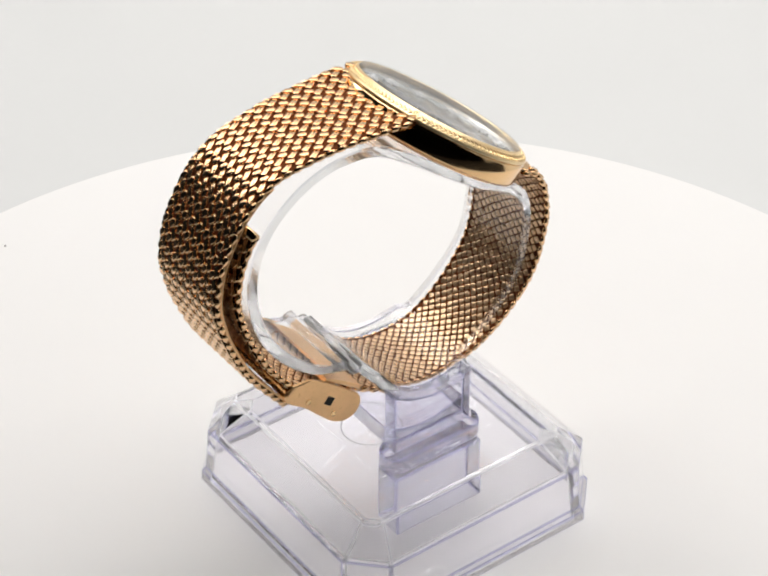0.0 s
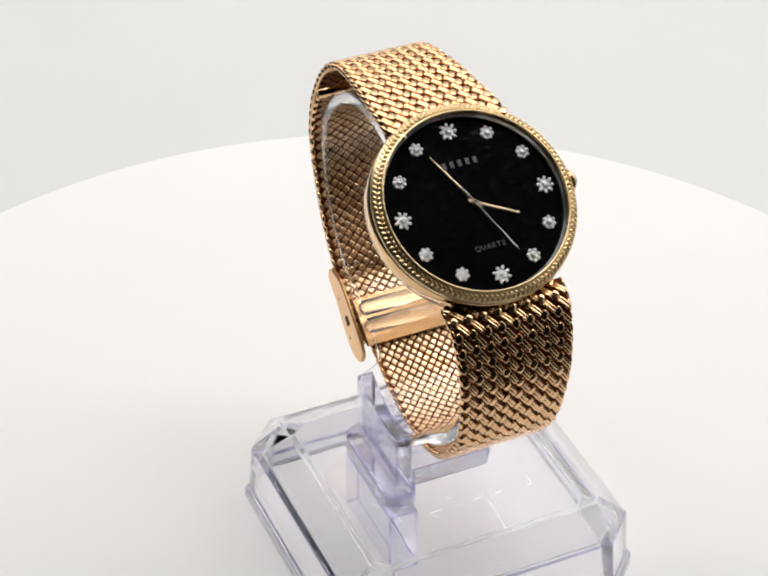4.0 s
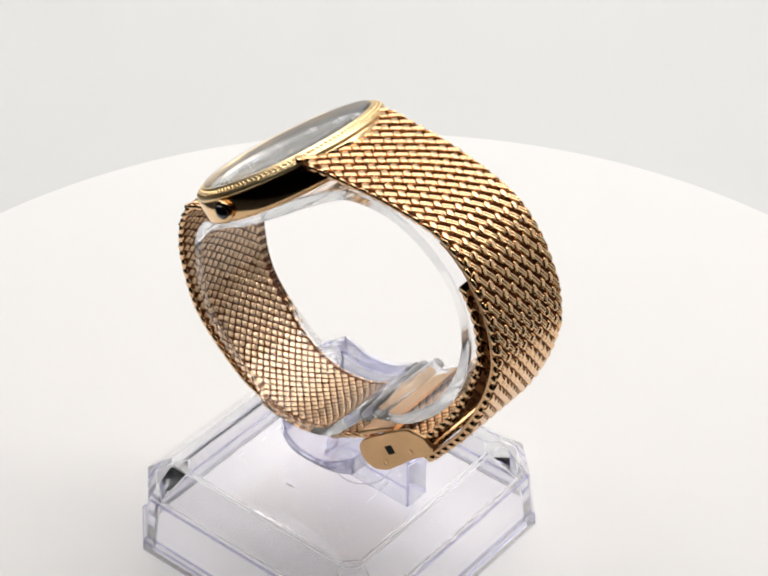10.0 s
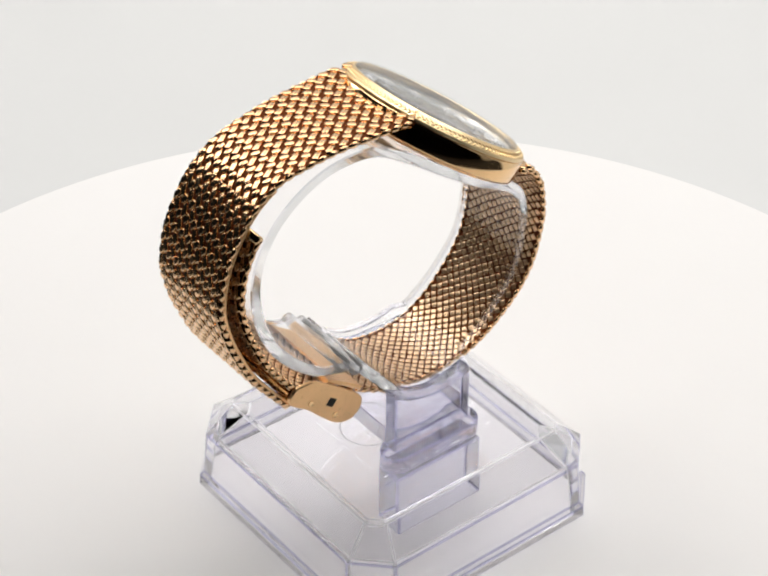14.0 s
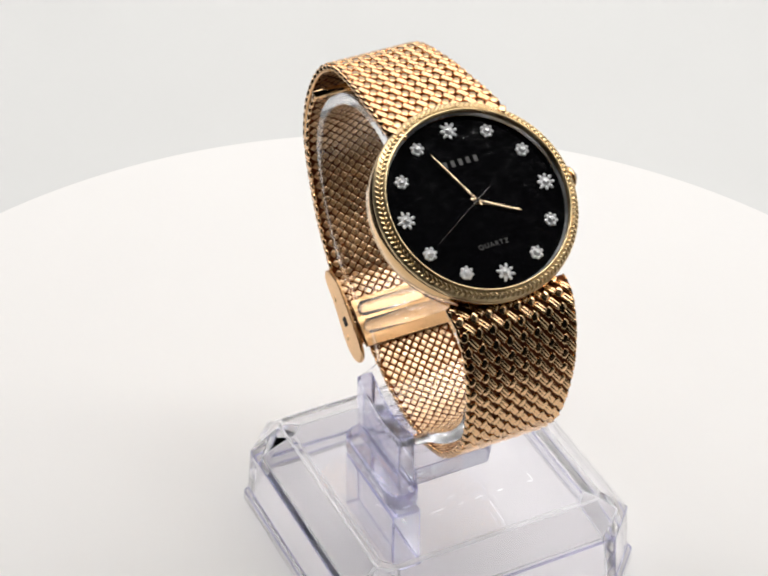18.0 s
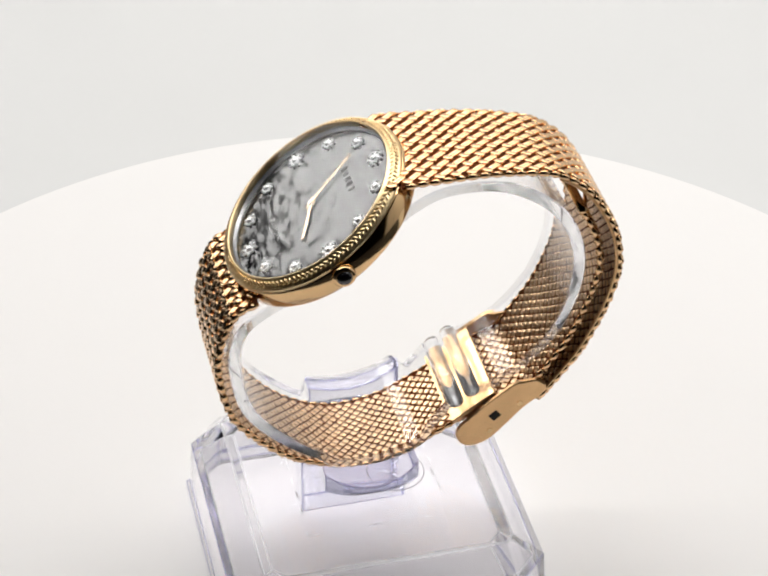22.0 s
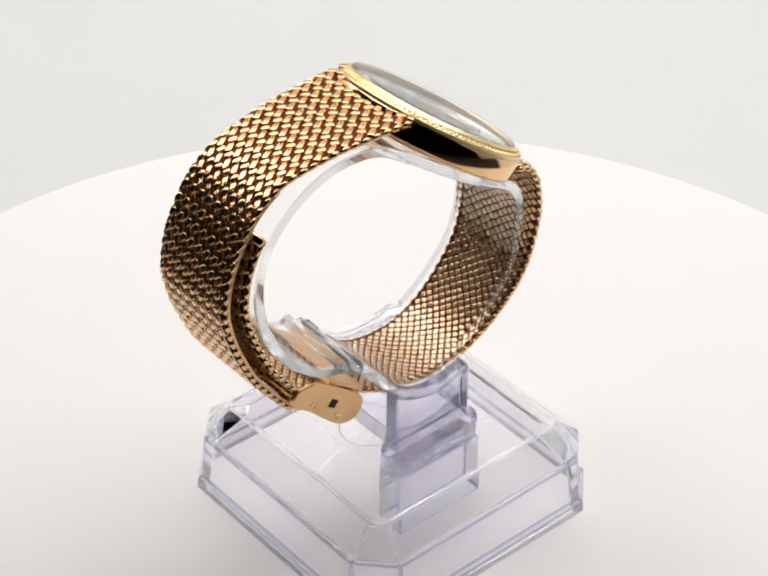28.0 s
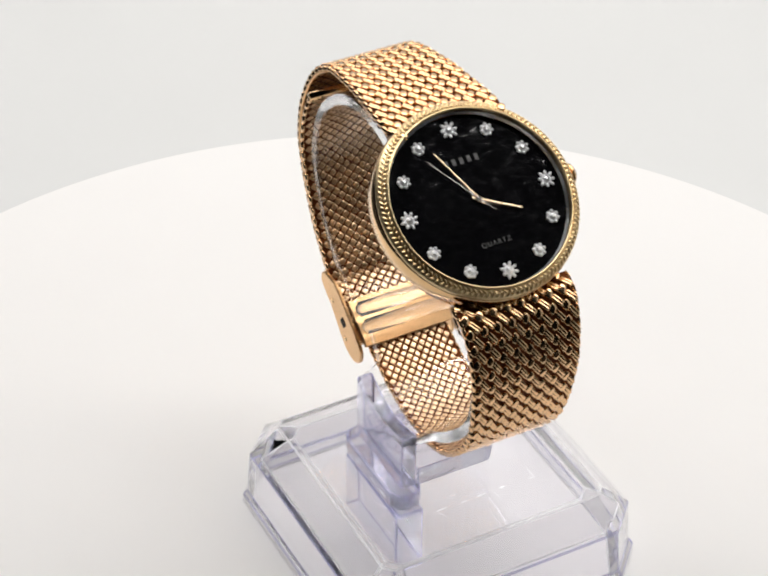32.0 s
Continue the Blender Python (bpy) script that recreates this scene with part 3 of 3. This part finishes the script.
def placements(path, half, mid, s0, s1, inset, outward, stagger=False):
    """For each link: row, column and its pose; x runs to the right and y towards the case, seen from outside."""
    out = []
    rows = int((s1 - s0) / (1.8 if stagger else ROW)) * (2 if stagger else 1)
    step = (s1 - s0) / rows
    for i in range(rows):
        for j in range(COLUMNS + (1 if stagger else 0)):
            s = s0 + (i + 0.5) * step
            q, t, n = path.at(s)
            columns = COLUMNS + (1 if stagger else 0)
            w = 2 * (half(s) - 0.42) / columns
            x = mid(s) + (j - columns / 2 + (0.5 if not stagger or i % 2 else 0.25) + (0.0 if not stagger or i % 2 else 0.75)) * w
            if stagger and i % 2 == 0 and j == columns - 1:
                continue
            ahead, aside = 0.818 * (q[0] + 8.5) + 0.575 * (q[1] - 77.9), x - MID
            if ahead > 0 and math.hypot(ahead, aside) < 16.5 and q[1] > 75:
                continue
            p = q - n * inset
            n = n * outward
            r = -(t[0] * n[1] - t[1] * n[0])
            m = Matrix(((r, 0, 0, x * MM), (0, -t[0], n[0], p[0] * MM), (0, -t[1], n[1], p[1] * MM), (0, 0, 0, 1)))
            out.append((i, j, m, w / 2.3, (step * 2 if stagger else step) / 2.1))
    return out


def joined(name, items, mesh, mat, parent, label, uneven=0.025):
    verts, faces, base = [], [], 0
    v, f = mesh
    lean = np.random.default_rng(7).normal(0, uneven, (len(items), 2))
    for (i, j, m, w, step), (lx, ly) in zip(items, lean):
        mm = np.array(m) @ np.array(Euler((lx, ly, 0)).to_matrix().to_4x4())
        verts.append((v * (w * MM, step * MM, MM)) @ mm[:3, :3].T + mm[:3, 3])
        faces.extend([tuple(k + base for k in q) for q in f])
        base += len(v)
    ob = from_arrays(name, np.concatenate(verts).tolist(), faces, mat, parent, label, "stuff")
    for p in ob.data.polygons:
        p.use_smooth = True
    return ob


# The links lie like shingles, steeper on the half below the case.
LINK, LINK_BELOW, FLAT = link_mesh(0.09), link_mesh(0.17), flat_mesh()


def edge_beads(name, path, half, mid, s0, s1, inset, parent):
    verts, faces, base = [], [], 0
    rows = int((s1 - s0) / 2.0)
    step = (s1 - s0) / rows
    ball = bmesh.new()
    bmesh.ops.create_icosphere(ball, subdivisions=1, radius=1.0)
    bv = np.array([v.co[:] for v in ball.verts])
    bf = [[v.index for v in f.verts] for f in ball.faces]
    ball.free()
    for i in range(rows):
        s = s0 + (i + 0.5) * step
        q, t, n = path.at(s)
        for sign in (-1, 1):
            x = mid(s) + sign * (half(s) - 0.3)
            p = q - n * inset
            mm = np.array(((1, 0, 0), (0, t[0], n[0]), (0, t[1], n[1])))
            verts.append(((bv * (0.33, 1.32, 0.66)) @ mm.T + (x, p[0], p[1])) * MM)
            faces.extend([tuple(k + base for k in f) for f in bf])
            base += len(bv)
    ob = from_arrays(name, np.concatenate(verts).tolist(), faces, GOLD_LINK, parent, "rounded edge loops of the weave", "stuff")
    for f in ob.data.polygons:
        f.use_smooth = True
    return ob


def band(name, path, upper, s0, s1, label, singles):
    half, mid = width_at(upper), middle(upper)
    core = part(name, strip(path, s0 + (2.0 if upper else 0.0), s1, 0.66, 0.5, lambda s: mid(s) - half(s) + 0.3, lambda s: mid(s) + half(s) - 0.3, 90), GAP_SHADE_CORE, watch, label)
    outer = placements(path, half, mid, s0, s1, 0.46, 1)
    rows = 1 + max(o[0] for o in outer)
    if singles < rows:
        joined("weave", [o for o in outer if o[0] >= singles], LINK if upper else LINK_BELOW, GOLD_LINK, core, "woven gold links")
    joined("lining", placements(path, half, mid, s0, s1, 1.12, -1, True), FLAT, GOLD_LINING, core, "flat woven inner face", 0.035)
    edge_beads("edging", path, half, mid, s0 + (2.4 if upper else 0.0), s1, 0.85, core)
    if upper:
        for sign in (-1, 1):
            a, b = (0.62, 0.04) if sign > 0 else (-0.04, -0.62)
            rail = strip(path, 29.0, s1, 1.05, 0.6, lambda s: mid(s) + sign * half(s) - a, lambda s: mid(s) + sign * half(s) - b, 70, 0.2)
            part("edge_rail", rail, GOLD_SATIN, core, "smooth gold edge of the weave", None, True)
    return core, [o for o in outer if o[0] < singles]


upper_band, loose = band("upper_band", UPPER, True, 0.0, UPPER.length, "woven gold mesh half of the band above the dial", 36)
lower_band, _ = band("lower_band", LOWER, False, 0.0, LOWER.length, "woven gold mesh half of the band below the dial", 0)


def inside(source, s0, s1, inset):
    """The spare end of the band, folded back inside the upper half."""
    pts = []
    for k in range(13):
        q, t, n = source.at(s0 + (s1 - s0) * k / 12)
        pts.append(tuple(q - n * (inset + 0.3 * math.sin(math.pi * k / 12))))
    return Path(pts + [(22.4, 37.7), (19.8, 36.0)], 1)


SPARE = inside(UPPER, 38.5, UPPER.length - 0.5, 3.05)
half_spare = lambda s: 9.1
spare_middle = lambda s: MID
spare = part("spare_end", strip(SPARE, 0.0, SPARE.length, 0.55, 0.6, lambda s: MID - 8.7, lambda s: MID + 8.7, 50), GAP_SHADE_CORE, watch, "spare end of the band folded inside")
joined("weave", placements(SPARE, half_spare, spare_middle, 0.0, SPARE.length, 0.4, 1), LINK, GOLD_LINK, spare, "woven gold links")
joined("lining", placements(SPARE, half_spare, spare_middle, 0.0, SPARE.length, 1.12, -1, True), FLAT, GOLD_LINING, spare, "flat woven inner face", 0.035)
edge_beads("edging", SPARE, half_spare, spare_middle, 0.0, SPARE.length, 0.85, spare)

tip_q, tip_t, tip_n = SPARE.at(0.0)
tip = bmesh.new()
bmesh.ops.create_cone(tip, cap_ends=True, segments=16, radius1=0.75 * MM, radius2=0.75 * MM, depth=18.0 * MM, matrix=pose(MID * MM, (tip_q[0] - 0.7 * tip_n[0]) * MM, (tip_q[1] - 0.7 * tip_n[1]) * MM, 0, 90, 0))
part("tip_bar", tip, GOLD, spare, "round gold bar at the end of the weave", None, True)

# ---- clasp ----
clasp = part("clasp", strip(Path([(27.0, 40.6), (23.0, 37.0), (18.6, 34.0), (15.6, 33.0)], 1), 0.0, 13.0, 0.0, 0.7, lambda s: MID - 9.0, lambda s: MID + 9.0, 14), GOLD_SATIN, watch, "gold fold-over clasp")
part("inner_plate", strip(Path([(20.8, 39.8), (17.2, 37.4), (13.6, 34.8)], 1), 0.0, 8.7, 0.0, 0.8, lambda s: MID - 8.7, lambda s: MID + 8.7, 12, 0.2), GOLD_SATIN, clasp, "smooth gold plate")


def ear(x0, x1):
    """Side plate: a long rounded tab, slightly waisted at its hinge end."""
    outline = Path([(27.6, 42.6), (29.2, 41.2), (28.6, 39.4), (25.4, 36.9), (22.4, 33.7), (19.4, 30.9), (16.4, 30.0), (14.2, 31.4), (13.9, 34.0), (16.6, 36.8), (20.5, 40.0), (23.6, 42.2), (25.4, 42.6)], 1)
    n = 40
    loop = [outline.at(outline.length * k / n)[0] for k in range(n)]
    c = np.mean(loop, axis=0)
    ins = [c + (q - c) * 0.965 for q in loop]
    e = 0.15 if x1 > x0 else -0.15
    return loft([[(x * MM, q[0] * MM, q[1] * MM) for q in pts] for x, pts in ((x0, loop), (x1 - e, loop), (x1, ins))])


for sign in (-1, 1):
    x = MID + sign * 8.9
    plate = part("side_plate", ear(x, x + sign * 0.6), GOLD_SATIN, clasp, "rounded gold side plate")
    face = x + sign * 0.6
    # No opening is cut: a near-black block paints the shade of the slot.
    hole = box(bmesh.new(), -0.06 * MM, 0.06 * MM, -0.85 * MM, 0.85 * MM, -0.8 * MM, 0.8 * MM)
    part("slot", hole, HOLE_SHADE, clasp, "dark square block painted as slot shade", pose(face * MM, 20.4 * MM, 36.1 * MM, 40, 0, 0))
    for y, z in ((19.6, 32.9), (24.7, 38.0)):
        rivet = spin_profile([(0.55 * MM, -0.1 * MM), (0.5 * MM, 0.1 * MM), (0.3 * MM, 0.12 * MM)], 20, False)
        part("rivet", rivet, GOLD, clasp, "", pose(face * MM, y * MM, z * MM, 0, 90 * sign, 0))
hinge = bmesh.new()
bmesh.ops.create_cone(hinge, cap_ends=True, segments=16, radius1=0.9 * MM, radius2=0.9 * MM, depth=17.6 * MM, matrix=pose(MID * MM, 28.4 * MM, 41.0 * MM, 0, 90, 0))
part("hinge_pin", hinge, GOLD, clasp)

# ---- single links of the upper band, one by one ----
link_data = bpy.data.meshes.new("link")
link_data.from_pydata(LINK[0].tolist(), [], LINK[1])
for f in link_data.polygons:
    f.use_smooth = True
link_data.materials.append(GOLD_LINK)
for i, j, m, w, step in loose:
    ob = new("link", link_data)
    ob.parent = upper_band
    ob.matrix_basis = m @ Matrix.Diagonal((w * MM, step * MM, MM, 1))


# ---- what moves ----
def motions():
    times = [k * 0.5 for k in range(65)]
    walk(turntable, [(t, turn(t)) for t in times])
    walk(stand, [(t, turn(t) @ OFFSET) for t in times])
    walk(watch, [(t, turn(t) @ OFFSET) for t in times])
    seconds = [(0.0, hand_at(132.0, 0.62))]
    for k in range(32):
        seconds += [(k + 0.2, hand_at(132.0 + 6.0 * k, 0.62)), (k + 0.3, hand_at(138.0 + 6.0 * k, 0.62))]
    seconds.append((32.0, hand_at(138.0 + 6.0 * 31, 0.62)))
    walk(second_hand, seconds)
    walk(minute_hand, [(0.0, hand_at(332.2, 0.48)), (32.0, hand_at(335.4, 0.48))])
    walk(hour_hand, [(0.0, hand_at(117.7, 0.32)), (32.0, hand_at(117.97, 0.32))])


motions()
